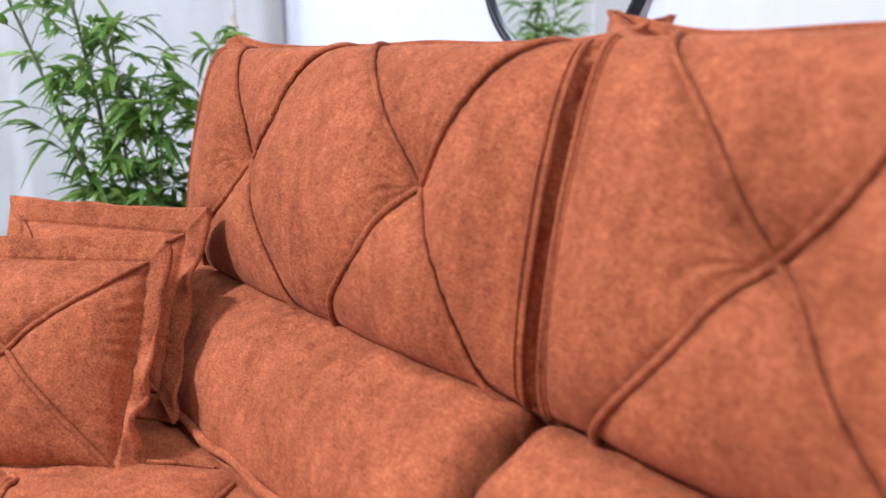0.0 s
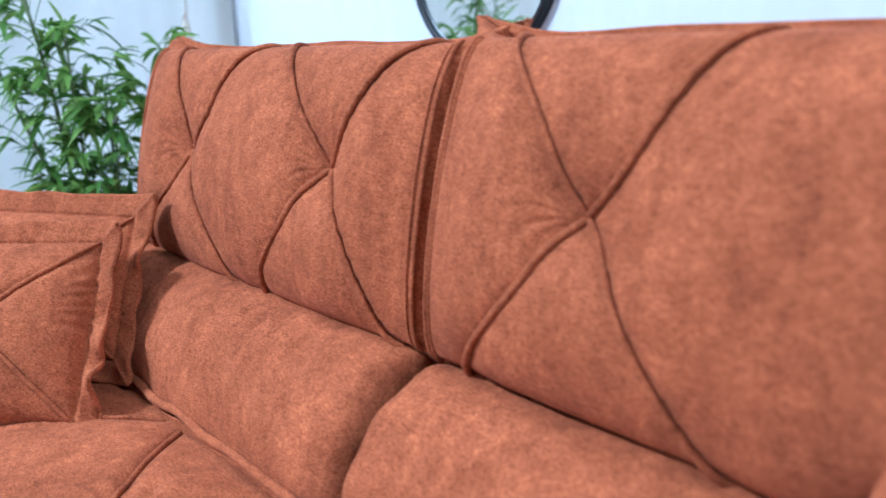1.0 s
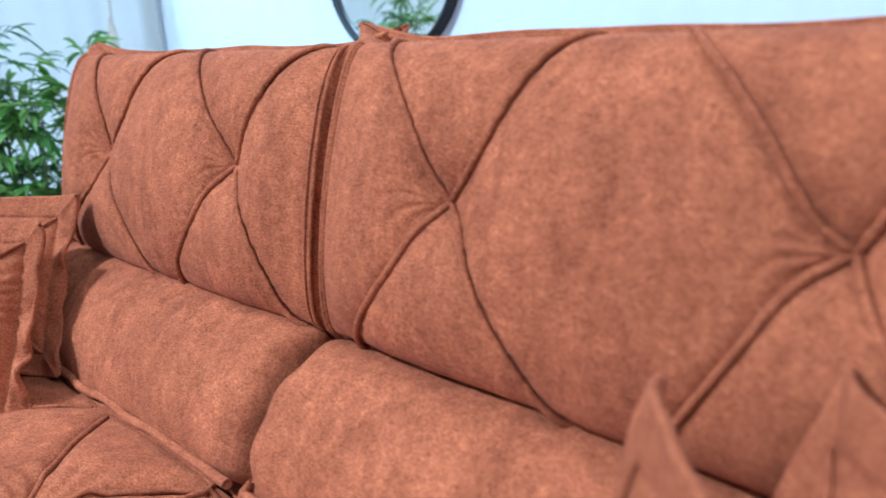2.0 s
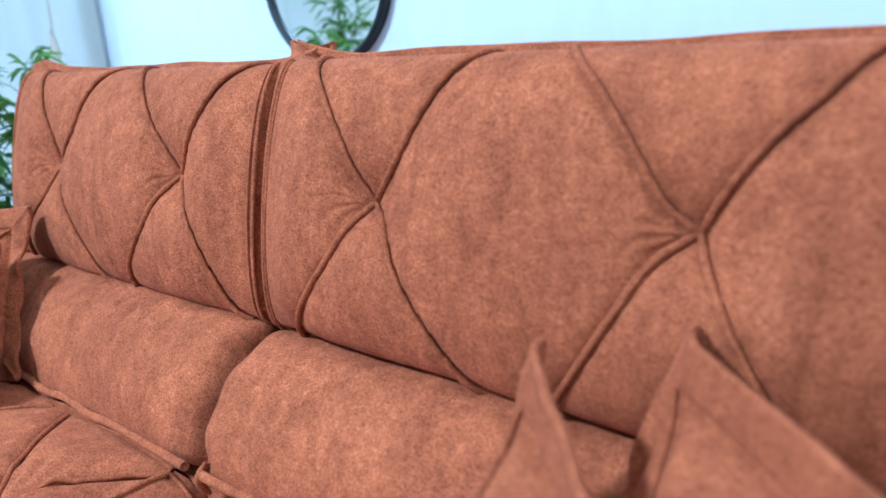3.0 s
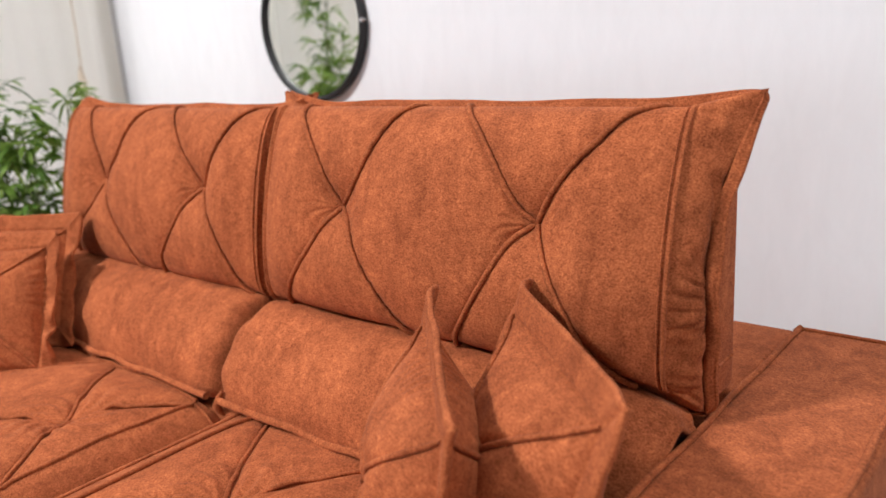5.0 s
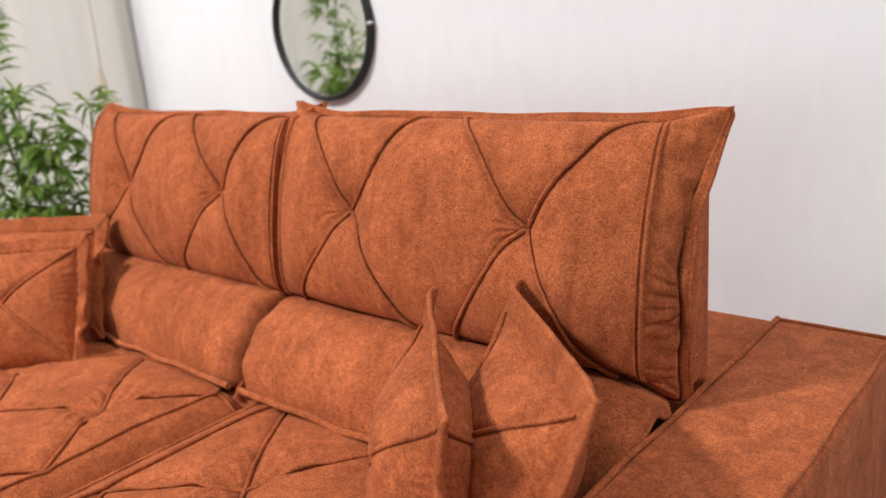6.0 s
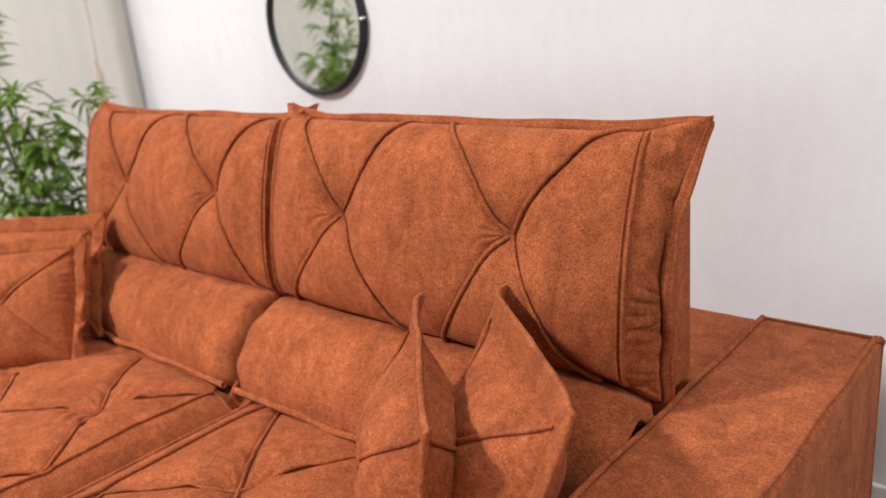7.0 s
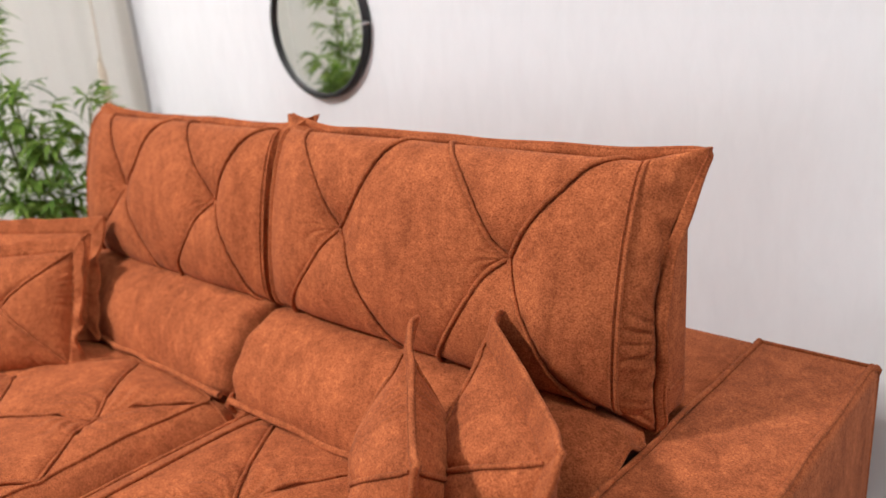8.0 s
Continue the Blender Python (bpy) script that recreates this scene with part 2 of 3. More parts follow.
def window_in(name, m, half, tall, label):
    """A framed pane, built in the plane of y and z, its sill's middle at m."""
    ob = thing(name, m, label, "window", "", "structure")
    bars = [box(-0.02, 0.03, -half, -half + 0.05, 0.0, tall, 0.004), box(-0.02, 0.03, half - 0.05, half, 0.0, tall, 0.004), box(-0.02, 0.03, -half + 0.051, half - 0.051, 0.0, 0.05, 0.004), box(-0.02, 0.03, -half + 0.051, half - 0.051, tall - 0.05, tall, 0.004)]
    put("window_frame", mesh_from("window_frame", *joined(bars), WHITE, False), ob)
    pane = put("pane", mesh_from("pane", *box(-0.003, 0.003, -half + 0.052, half - 0.052, 0.051, tall - 0.051), PANE, False), ob, "clear glass pane")
    pane.visible_shadow = False
    return ob


window_in("window_1", (ROOM_X0 - 0.05, (WIN_Y0 + WIN_Y1) / 2, WIN_Z0), (WIN_Y1 - WIN_Y0) / 2, WIN_Z1 - WIN_Z0, "white window behind the drawn curtain")
window_in("window_2", pose((FRONT_X0 + FRONT_X1) / 2, ROOM_Y0 - 0.05, FRONT_Z0, 0, 0, 90), (FRONT_X1 - FRONT_X0) / 2, FRONT_Z1 - FRONT_Z0, "wide white-framed shop window, added out of view")
put("baseboard", mesh_from("baseboard", *box(ROOM_X0, ROOM_X1, ROOM_Y1 - 0.014, ROOM_Y1 - 0.0005, 0.0, 0.12, 0.004), WHITE, False), None, "white baseboard along the wall", "structure")
put("trim", mesh_from("trim", *box(ROOM_X0 + 0.032, ROOM_X0 + 0.040, ROOM_Y1 - 0.010, ROOM_Y1 - 0.001, 0.12, ROOM_H, 0.003), TRIM, False), None, "thin grey upright strip in the corner", "structure")

# fixtures for the key and the added fills, all out of view
for px, py, ps, pw in PANELS:
    lamp = thing("added_ceiling_light", (px, py, ROOM_H), "square white flush ceiling light panel, added out of view", "ceiling light", "ceiling lights")
    h = ps / 2 + 0.02
    ring = [box(-h, h, -h, -h + 0.02, -0.03, 0.0, 0.003), box(-h, h, h - 0.02, h, -0.03, 0.0, 0.003), box(-h, -h + 0.02, -h + 0.021, h - 0.021, -0.03, 0.0, 0.003), box(h - 0.02, h, -h + 0.021, h - 0.021, -0.03, 0.0, 0.003)]
    put("frame", mesh_from("frame", *joined(ring), WHITE, False), lamp)
    put("diffuser", mesh_from("diffuser", *box(-h + 0.021, h - 0.021, -h + 0.021, h - 0.021, -0.02, -0.004), GLOW, False), lamp, "glowing white diffuser")


def curtain(y0, y1, x, seed, label):
    n, m = 420, 26
    y = np.linspace(y0, y1, n)[:, None] + np.zeros((1, m))
    z = np.linspace(0.02, 2.62, m)[None] + np.zeros((n, 1))
    fold = 0.015 * np.sin(y * 27 + 1.6 * np.sin(y * 7 + seed)) + 0.004 * np.sin(y * 67 + seed) + 0.012 * smooth_noise(y * 9, z * 1.5, seed)
    front = np.stack([x + fold, y, z], -1)
    v, f = grid(front)
    ob = thing("curtain", (x, (y0 + y1) / 2, 0.02), label, "curtain")
    v = v - np.array(ob.location)
    put("panel", mesh_from("panel", v, f, CURTAIN), ob)
    return ob


curtain(-0.75, 1.418, -2.545, 8, "floor-length white curtain hanging in soft folds behind the plant")
rod = thing("curtain_rod", (-2.48, 0.2, 2.66), "white round curtain rod above the curtains", "curtain rod")
put("rod", mesh_from("rod", *tube([(0, -1.1, 0), (0, 0, 0), (0, 1.15, 0)], 0.014, 12), WHITE), rod)
for dy in (-0.95, 1.08):
    put("bracket", mesh_from("bracket", *box(-0.119, 0.0, dy - 0.012, dy + 0.012, -0.012, 0.012, 0.003), WHITE), rod)

cord = thing("tieback_cord", (-2.475, 1.205, 1.10), "cream tieback cord hanging with a loose knot", "cord")
zz = np.linspace(0.02, 1.56, 60)
put("strand", mesh_from("strand", *tube(np.stack([0.006 * np.sin(zz * 6), 0.010 * np.sin(zz * 3.1), zz], -1), 0.004, 8), CORD), cord)
put("tassel", mesh_from("tassel", *tube([(0, 0.004, -0.10), (0, 0.002, -0.06), (0.002, 0, 0.0), (0.002, 0, 0.05), (0.0, 0, 0.09), (0, 0, 0.12)], [0.010, 0.018, 0.015, 0.018, 0.012, 0.004], 10), CORD), cord)

# ---- mirror ----
MX, MZ, MR = -1.268, 1.302, 0.252
mirror = thing("wall_mirror", (MX, ROOM_Y1, MZ), "round wall mirror with a slim black frame", "mirror")
ang = np.linspace(0, 2 * np.pi, 96, endpoint=False)
prof = [(MR - 0.017, -0.004), (MR - 0.017, -0.026), (MR - 0.012, -0.030), (MR - 0.004, -0.030), (MR, -0.026), (MR, -0.001), (MR - 0.010, -0.001)]
ring = np.stack([np.stack([r * np.cos(ang), np.full_like(ang, y), r * np.sin(ang)], -1) for r, y in prof], 1)
put("frame", mesh_from("frame", *grid(ring, close_u=True, close_v=True), BLACK), mirror, "slim black frame")
disc = np.concatenate([np.stack([(MR - 0.015) * np.cos(ang), np.full_like(ang, y), (MR - 0.015) * np.sin(ang)], -1) for y in (-0.016, -0.006)])
nn = len(ang)
faces = [list(range(nn)), list(range(2 * nn - 1, nn - 1, -1))] + [[i, i + nn, (i + 1) % nn + nn, (i + 1) % nn] for i in range(nn)]
put("glass", mesh_from("glass", disc, faces, GLASS, False), mirror, "silvered mirror glass")
put("stud", mesh_from("stud", *tube([(MR - 0.006, -0.034, 0.0), (MR + 0.001, -0.026, 0.0), (MR + 0.006, -0.016, 0.0)], [0.004, 0.007, 0.005], 10), STEEL), mirror, "small bright metal stud")

# ---- sofa ----
SOFA_MID = -0.53
MODULE = 0.925
sofa = thing("sofa", (0, 0, 0), "rust suede two-module sofa with tufted back and seat cushions", "sofa")

ARM_TOP = 0.649
ARM_BACK = 1.104


def arm(x0, x1, name="arm"):
    body = put(name, mesh_from(name, *box(x0, x1, -0.62, ARM_BACK, 0.06, ARM_TOP, 0.012, 3), FABRIC), sofa)
    edges = []
    for x in (x0 + 0.004, x1 - 0.013):
        y = np.linspace(-0.60, ARM_BACK - 0.005, 120)
        edges.append(np.stack([x + 0.0015 * np.sin(y * 23), y, ARM_TOP + 0.0025 + 0.001 * np.sin(y * 17 + x)], -1))
    for path in edges:
        put("piping", mesh_from("piping", *tube(path, 0.0055, 8), PIPE), body)
    x = np.linspace(x0, x1, 24)
    put("piping", mesh_from("piping", *tube(np.stack([x, 0 * x + ARM_BACK - 0.002, 0 * x + ARM_TOP - 0.001], -1), 0.005, 8), PIPE), body)
    for x in (x0 + 0.004, x1 - 0.004):
        for y in (ARM_BACK - 0.004,):
            put("corner_tuck", mesh_from("corner_tuck", *tube([(x - 0.006, y - 0.016, ARM_TOP), (x, y - 0.004, ARM_TOP + 0.003), (x + 0.002, y + 0.004, ARM_TOP - 0.004), (x, y + 0.006, ARM_TOP - 0.020)], [0.004, 0.0068, 0.006, 0.003], 8), PIPE), body)
    z = np.linspace(0.08, ARM_TOP, 20)
    put("piping", mesh_from("piping", *tube(np.stack([0 * z + x1 - 0.003, 0 * z + ARM_BACK - 0.003, z], -1), 0.004, 8), PIPE), body)
    return body


arm(0.406, 0.634)
arm(2 * SOFA_MID - 0.634, 2 * SOFA_MID - 0.406)
DECK0, DECK1 = 2 * SOFA_MID - 0.402, 0.402
put("rear_deck", mesh_from("rear_deck", *box(DECK0, DECK1, 0.78, ARM_BACK - 0.003, 0.06, ARM_TOP - 0.003, 0.01), FABRIC), sofa)
put("base", mesh_from("base", *box(DECK0, DECK1, -0.55, 0.775, 0.06, 0.34, 0.01), FABRIC), sofa)
put("seat_deck", mesh_from("seat_deck", *box(DECK0, DECK1, 0.44, 0.775, 0.345, 0.500, 0.008), FABRIC), sofa)
for fx in (-1.6, -0.53, 0.55):
    for fy in (-0.5, 1.0):
        put("foot", mesh_from("foot", *box(fx - 0.03, fx + 0.03, fy - 0.03, fy + 0.03, 0.0, 0.06, 0.004), BLACK), sofa, "black block foot")

ARC = 0.30         # metres per unit of w on the panel


def back_cushion(cx, buttons, ways, seed, ears, hl, hr, rl, rr, tall, top, panel_x):
    """A boxed back cushion: tufted front panel, puckered border, corded edges, pulled corners.
    ways: for each button the runs of its four seams over the panel; hl, hr, rl, rr: half widths in front and at the rear."""
    seams = [spline([button] + way, 13).tolist() for button, four in zip(buttons, ways) for way in four]

    def surface(u, w, lift=0.0):
        s = np.sin(np.pi / 2 * w)
        v = (s + 1) / 2
        x = u
        z = 0.713 + tall * v
        y = 0.60 + 0.088 * v
        fat = 0.088 * (np.cos(np.pi / 2 * w).clip(0, 1)) ** 0.85
        crown = np.clip(1 - np.minimum(u + hl, hr - u) / 0.15, 0, 1) ** 2
        fat = fat * (1 - 0.48 * crown) + 0.004 * smooth_noise(u * 14, w * 4, seed)
        near = np.full(np.broadcast(u, w).shape, 9.0)
        for line in seams:
            for a, b in zip(line, line[1:]):
                d, along = to_segment(u, w * ARC, (a[0], a[1] * ARC), (b[0], b[1] * ARC))
                near = np.minimum(near, d + 0.004 * along)
        edge = np.clip(1 - np.abs(w), 0, 1) ** 0.5
        dip = (0.0040 * np.exp(-((near / 0.0065) ** 2)) + 0.0035 * np.exp(-((near / 0.016) ** 2)) + 0.0125 * np.exp(-near / 0.045)) * edge
        for bx, bw in buttons:
            r = np.hypot(u - bx, (w - bw) * ARC)
            th = np.arctan2((w - bw) * ARC, u - bx)
            dip = dip + 0.028 * np.exp(-((r / 0.070) ** 2)) + 0.012 * np.exp(-r / 0.018)
            crease = np.exp(-((r - 0.040) / 0.034) ** 2) * np.abs(np.cos(th)) ** 3
            dip = dip + 0.0030 * crease * np.abs(np.sin(th * 11 + seed + 1.6 * np.sin(r * 40 + 2 * th))) ** 4
        lift = lift * (1 - 0.6 * np.clip(w, 0, 1) ** 4)
        y = y - fat + dip - lift
        z = z + 0.25 * (dip + 0 * u) * -np.sin(np.pi / 2 * w) + lift * np.sin(np.pi / 2 * w) * 0.9
        return np.stack([cx + x + 0 * y, y, z + 0 * y], -1)

    u = np.linspace(-hl, hr, 340)[:, None]
    w = np.linspace(-1, 1, 230)[None]
    cushion = put("back_cushion", mesh_from("back_cushion", *grid(surface(u, w)), FABRIC), sofa)

    # border loop: front edge and rear edge of the boxing
    k = 170
    wu = np.linspace(-1, 1, k)
    uu = np.linspace(-1, 1, 90)
    one, rim = np.ones(k), np.ones(90)
    across = (hr - hl) / 2 + (hr + hl) / 2 * uu
    front = np.concatenate([surface(hr * one, wu), surface(across[::-1], rim)[1:-1], surface(-hl * one, -wu), surface(across, -rim)[1:-1]])

    def rear_side(sign, ws):
        wide = rr if sign > 0 else rl
        v = (ws + 1) / 2
        dx, dy, span = ears[1 if sign > 0 else 0]
        ear = np.clip((v - 1 + 1.75 * span) / (1.75 * span), 0, 1) ** (0.85 if span < 0.12 else 0.95)
        z = 0.664 + (top - 0.656) * v + (0.033 if span < 0.12 else 0.024) * ear
        y = 0.650 + 0.073 * np.clip((v - 0.45) / 0.55, 0, 1) ** 1.3 + 0.0015 * np.sin(v * 19 + seed) + dy * ear
        x = wide + 0.0015 * np.sin(v * 17 + seed) + dx * ear
        return np.stack([cx + sign * x, y, z], -1)

    def rear_top(us):
        span = np.where(us > 0, ears[1][2], ears[0][2])
        ear = np.clip((np.abs(us) - 1 + span) / span, 0, 1) ** np.where(span < 0.12, 1.1, 1.6)
        wide = np.where(us > 0, rr, rl)
        dx = np.where(us > 0, ears[1][0], ears[0][0])
        dy = np.where(us > 0, ears[1][1], ears[0][1])
        return np.stack([cx + us * (wide + dx * ear), 0.735 + (dy - 0.012) * ear + 0.003 * np.sin(us * 21 + seed), top + np.where(span < 0.12, 0.041, 0.032) * ear + 0.0015 * np.sin(us * 13 + seed)], -1)

    def rear_bottom(us):
        return np.stack([cx + us * np.where(us > 0, rr, rl), 0.650 + 0 * us, 0.664 + 0.003 * np.sin(us * 17)], -1)

    rear = np.concatenate([rear_side(1, wu), rear_top(-uu)[1:-1], rear_side(-1, -wu), rear_bottom(uu)[1:-1]])
    n, m = len(front), 22
    q = np.linspace(0, 1, m)[None, :, None]
    strip = front[:, None] * (1 - q) + rear[:, None] * q
    mid = front.mean(0)
    out = front - mid
    out[:, 1] = 0
    out /= np.linalg.norm(out, axis=1, keepdims=True)
    at = np.linspace(0, 1, n)[:, None]
    qq = q[..., 0]
    over = np.zeros((n, 1))
    over[k : k + 88] = np.clip(np.minimum(np.arange(88), 87 - np.arange(88)) / 6.0, 0, 1)[:, None]
    puff = 0.013 * np.sin(np.pi * qq) * (1 - over)
    bend = 0.012 * smooth_noise(at * 60, qq * 4, seed + 8)
    fold = np.sin((at + 0.25 * bend) * 78 + 4 * np.sin(at * 31 + seed) + 2.5 * qq * np.sin(at * 50))
    deep = 0.5 + 0.5 * np.clip(smooth_noise(at * 90, qq * 2, seed + 6), -1, 1)
    pucker = (-0.0065 * deep * np.abs(fold) ** 9 + 0.0062 * smooth_noise(at * 120, qq * 4, seed + 3) + 0.0022 * smooth_noise(at * 330, qq * 5, seed + 13)) * np.sin(np.pi * qq) ** 0.6 - 0.003 * np.exp(-(((1 - qq) / 0.10) ** 2)) * np.clip((1.05 - rear[:, 2:3]) / 0.04, 0, 1)
    strip = strip + out[:, None] * ((puff + pucker) * (1 - 0.8 * over))[..., None]
    strip[..., 2] -= 0.025 * over * np.sin(np.pi * qq) ** 0.7 + 0.005 * over * np.exp(-(((0.93 - qq) / 0.05) ** 2))
    put("boxing", mesh_from("boxing", *grid(strip, close_u=True), FABRIC), cushion)
    put("back_lining", mesh_from("back_lining", rear + np.array([0, 0.004, 0]), [list(range(n))], FABRIC, False), cushion)
    for run, way in ((front[:k], out[:k]), (front[k + 88 : 2 * k + 88], out[k + 88 : 2 * k + 88])):
        put("piping", mesh_from("piping", *tube(run + way * 0.002 - np.array([0, 0.001, 0]), 0.0036, 8), PIPE), cushion)
    for ridge in (hr - 0.007, 0.007 - hl):
        run = surface(ridge * one, wu * 0.97, 0.0012)
        put("stitch_ridge", mesh_from("stitch_ridge", *tube(run, 0.0020, 6), FABRIC), cushion)
    far = np.stack([(rear[:, 0] - cx) * 0.452 / np.where(rear[:, 0] > cx, rr, rl), 0 * at[:, 0], rear[:, 2] - 0.90], -1)
    flat = np.where(np.abs(far[:, :1]) > 0.449, np.array([[1.0, 0, 0]]) * np.sign(far[:, :1]), np.array([[0, 0, 1.0]]) * np.sign(far[:, 2:3]))
    corner = (np.abs(far[:, 0]) > 0.44) & (far[:, 2] > 0.19)
    flat[corner] = np.stack([np.sign(far[corner, 0]), 0 * far[corner, 0], 0.62 + 0 * far[corner, 0]], -1)
    for _ in range(4):
        flat = (np.roll(flat, 1, 0) + flat + np.roll(flat, -1, 0)) / 3
    qf = np.linspace(0, 1, 6)
    wide = 0.0145 - 0.005 * np.clip((rear[:, 2] - 1.0) / 0.1, 0, 1) * np.clip((np.abs(far[:, 0]) - 0.42) / 0.05, 0, 1) + 0.002 * np.sin(at[:, 0] * 70 + seed)
    flap = rear[:, None] + flat[:, None] * (wide[:, None] * qf[None])[..., None]
    flap[..., 1] += 0.004 * smooth_noise(at * 45, qf[None] * 2, seed + 4) * qf[None] + 0.004 * qf[None]
    lip = flap[:, -1].copy()
    sharp = lip.copy()
    for step in range(30):
        lip = (np.roll(lip, 1, 0) + 2 * lip + np.roll(lip, -1, 0)) / 4
        if step == 21:
            sharp = lip.copy()
    tip = np.exp(-(((np.abs(far[:, 0]) - 0.47) / 0.05) ** 2 + ((far[:, 2] - 0.215) / 0.05) ** 2))[:, None] ** 0.5
    lip = lip * (1 - tip) + sharp * tip
    flap = flap + (lip - flap[:, -1])[:, None] * (qf**2)[None, :, None]
    front_f, back_f = flap.copy(), flap.copy()
    roll = 0.0035 + 0.0035 * np.sin(np.pi * qf[None])
    front_f[..., 1] -= roll
    back_f[..., 1] += roll
    put("flange", mesh_from("flange", *joined([grid(front_f, close_u=True), grid(back_f, close_u=True, flip=True)]), FABRIC), cushion)
    put("hem", mesh_from("hem", *tube(flap[:, -1], 0.0040, 8, True), FABRIC), cushion)
    for line in seams:
        a, b = line[0], line[-1]
        run = spline(line, 130)
        path = surface(run[:, 0], run[:, 1], 0.0058)
        if b[1] > 0.99:
            path = np.concatenate([path, path[-1:] + np.array([[0.004, 0.014, -0.002], [0.008, 0.030, -0.009], [0.010, 0.042, -0.018]]) * np.array([np.sign(b[0] - a[0]), 1, 1])])
        put("seam_piping", mesh_from("seam_piping", *tube(path, 0.0047, 8), PIPE), cushion)
    for bx, bw in buttons:
        c = surface(np.array([bx]), np.array([bw]), 0.002)[0]
        put("tuft", mesh_from("tuft", *tube([c + (0, 0.004, 0), c, c - (0, 0.003, 0)], [0.008, 0.007, 0.003], 10), PIPE), cushion)
    back = put("backrest_panel", mesh_from("backrest_panel", *box(panel_x - 0.462, panel_x + 0.462, 0.665, 0.756, 0.668, 1.032, 0.018, 4), FABRIC), sofa)
    put("piping", mesh_from("piping", *tube([(panel_x - 0.45, 0.755, 0.72), (panel_x, 0.757, 0.72), (panel_x + 0.45, 0.755, 0.72)], 0.003, 6), PIPE), back)
    put("piping", mesh_from("piping", *tube([(panel_x + 0.462, 0.684, 0.728), (panel_x + 0.4625, 0.71, 0.728), (panel_x + 0.462, 0.738, 0.728)], 0.0024, 6), PIPE), back)
    return cushion


def lumbar_cushion(cx, seed, square, corded, knotted, plump=0.0, half=0.457):
    """The plump roll under the back cushion, with a corded lower edge."""
    pts = np.array([(0.66, 0.52), (0.66, 0.66), (0.635, 0.692), (0.590, 0.712), (0.536, 0.707), (0.488, 0.679), (0.450, 0.641), (0.428, 0.594), (0.420, 0.553), (0.428, 0.527), (0.47, 0.515), (0.56, 0.512)])
    pts[2:6, 1] += plump
    fine = np.linspace(0, len(pts), 90, endpoint=False)
    ext = np.concatenate([pts[-3:], pts, pts[:3]])
    i = np.floor(fine).astype(int)
    f = (fine - i)[:, None]
    p0, p1, p2, p3 = (ext[i + k] for k in (2, 3, 4, 5))
    prof = 0.5 * (2 * p1 + (p2 - p0) * f + (2 * p0 - 5 * p1 + 4 * p2 - p3) * f**2 + (3 * p1 - p0 - 3 * p2 + p3) * f**3)
    centre = np.array([0.545, 0.60])
    a = np.linspace(-1, 1, 150)
    u = half * np.sin(np.pi / 2 * a) * 0.35 + half * a * 0.65
    power = np.where(u < 0, square[0], square[1])
    least = np.where(u < 0, 0.90 if square[0] > 30 else 0.48, 0.62)
    fat = least + (1 - least) * (1 - np.abs(u / half) ** power).clip(0, 1) ** 0.5
    if square[1] < 8:
        fat = np.where(u > 0, 1 - 0.10 * np.clip((u - 0.28) / (half - 0.28), 0, 1) ** 1.6 - 0.50 * np.clip((u - half + 0.045) / 0.045, 0, 1) ** 3, fat)
    yz = centre + (prof - centre)[None] * fat[:, None, None]
    low = np.clip((0.56 - prof[:, 1]) / 0.05, 0, 1)[None, :, None]
    yz = yz * (1 - 0.92 * low) + prof[None] * 0.92 * low
    wob = 0.0035 * smooth_noise(u[:, None] * 22, fine[None] * 0.8, seed) + 0.002 * smooth_noise(u[:, None] * 60, fine[None] * 0.6, seed + 5)
    ends = np.exp(-((half - np.abs(u)) / 0.05))[:, None]
    wob = wob + 0.004 * ends * np.sin(fine[None] * 3.4 + seed)
    d = (prof - centre) / np.linalg.norm(prof - centre, axis=1, keepdims=True)
    yz = yz + d[None] * wob[..., None]
    pts3 = np.stack([cx + u[:, None] + 0 * yz[..., 0], yz[..., 0], yz[..., 1]], -1)
    v, f = grid(pts3, close_v=True)
    m = len(fine)
    f = f.tolist() + [list(range(m))[::-1], list(range(len(v) - m, len(v)))]
    roll = put("lumbar_cushion", mesh_from("lumbar_cushion", v, f, FABRIC), sofa)
    uu = np.linspace(-half + 0.01, half - 0.01, 90)
    path = np.stack([cx + uu, 0.417 - 0.004 * np.abs(uu / 0.447) ** 8 + 0.002 * np.sin(uu * 40 + seed), 0.543 + 0.003 * np.sin(uu * 31 + seed)], -1)
    put("piping", mesh_from("piping", *tube(path, 0.0078, 8), FABRIC), roll)
    for s in corded:
        rim = pts3[-1 if s > 0 else 0]
        hoop = rim[(rim[:, 1] < 0.63) & (rim[:, 2] > 0.535)]
        put("end_piping", mesh_from("end_piping", *tube(hoop + np.array([s * 0.001, 0, 0]), 0.0046, 8), FABRIC), roll)
    for s in knotted:
        e = np.array([cx + s * half, 0.412, 0.532])
        put("corner_tuck", mesh_from("corner_tuck", *tube([e + (0.012, 0.012, 0.030), e + (0.004, 0.004, 0.014), e, e + (0.003, 0.004, -0.014), e + (0.006, 0.012, -0.026)], [0.004, 0.007, 0.0085, 0.007, 0.003], 10), FABRIC), roll)
    return roll


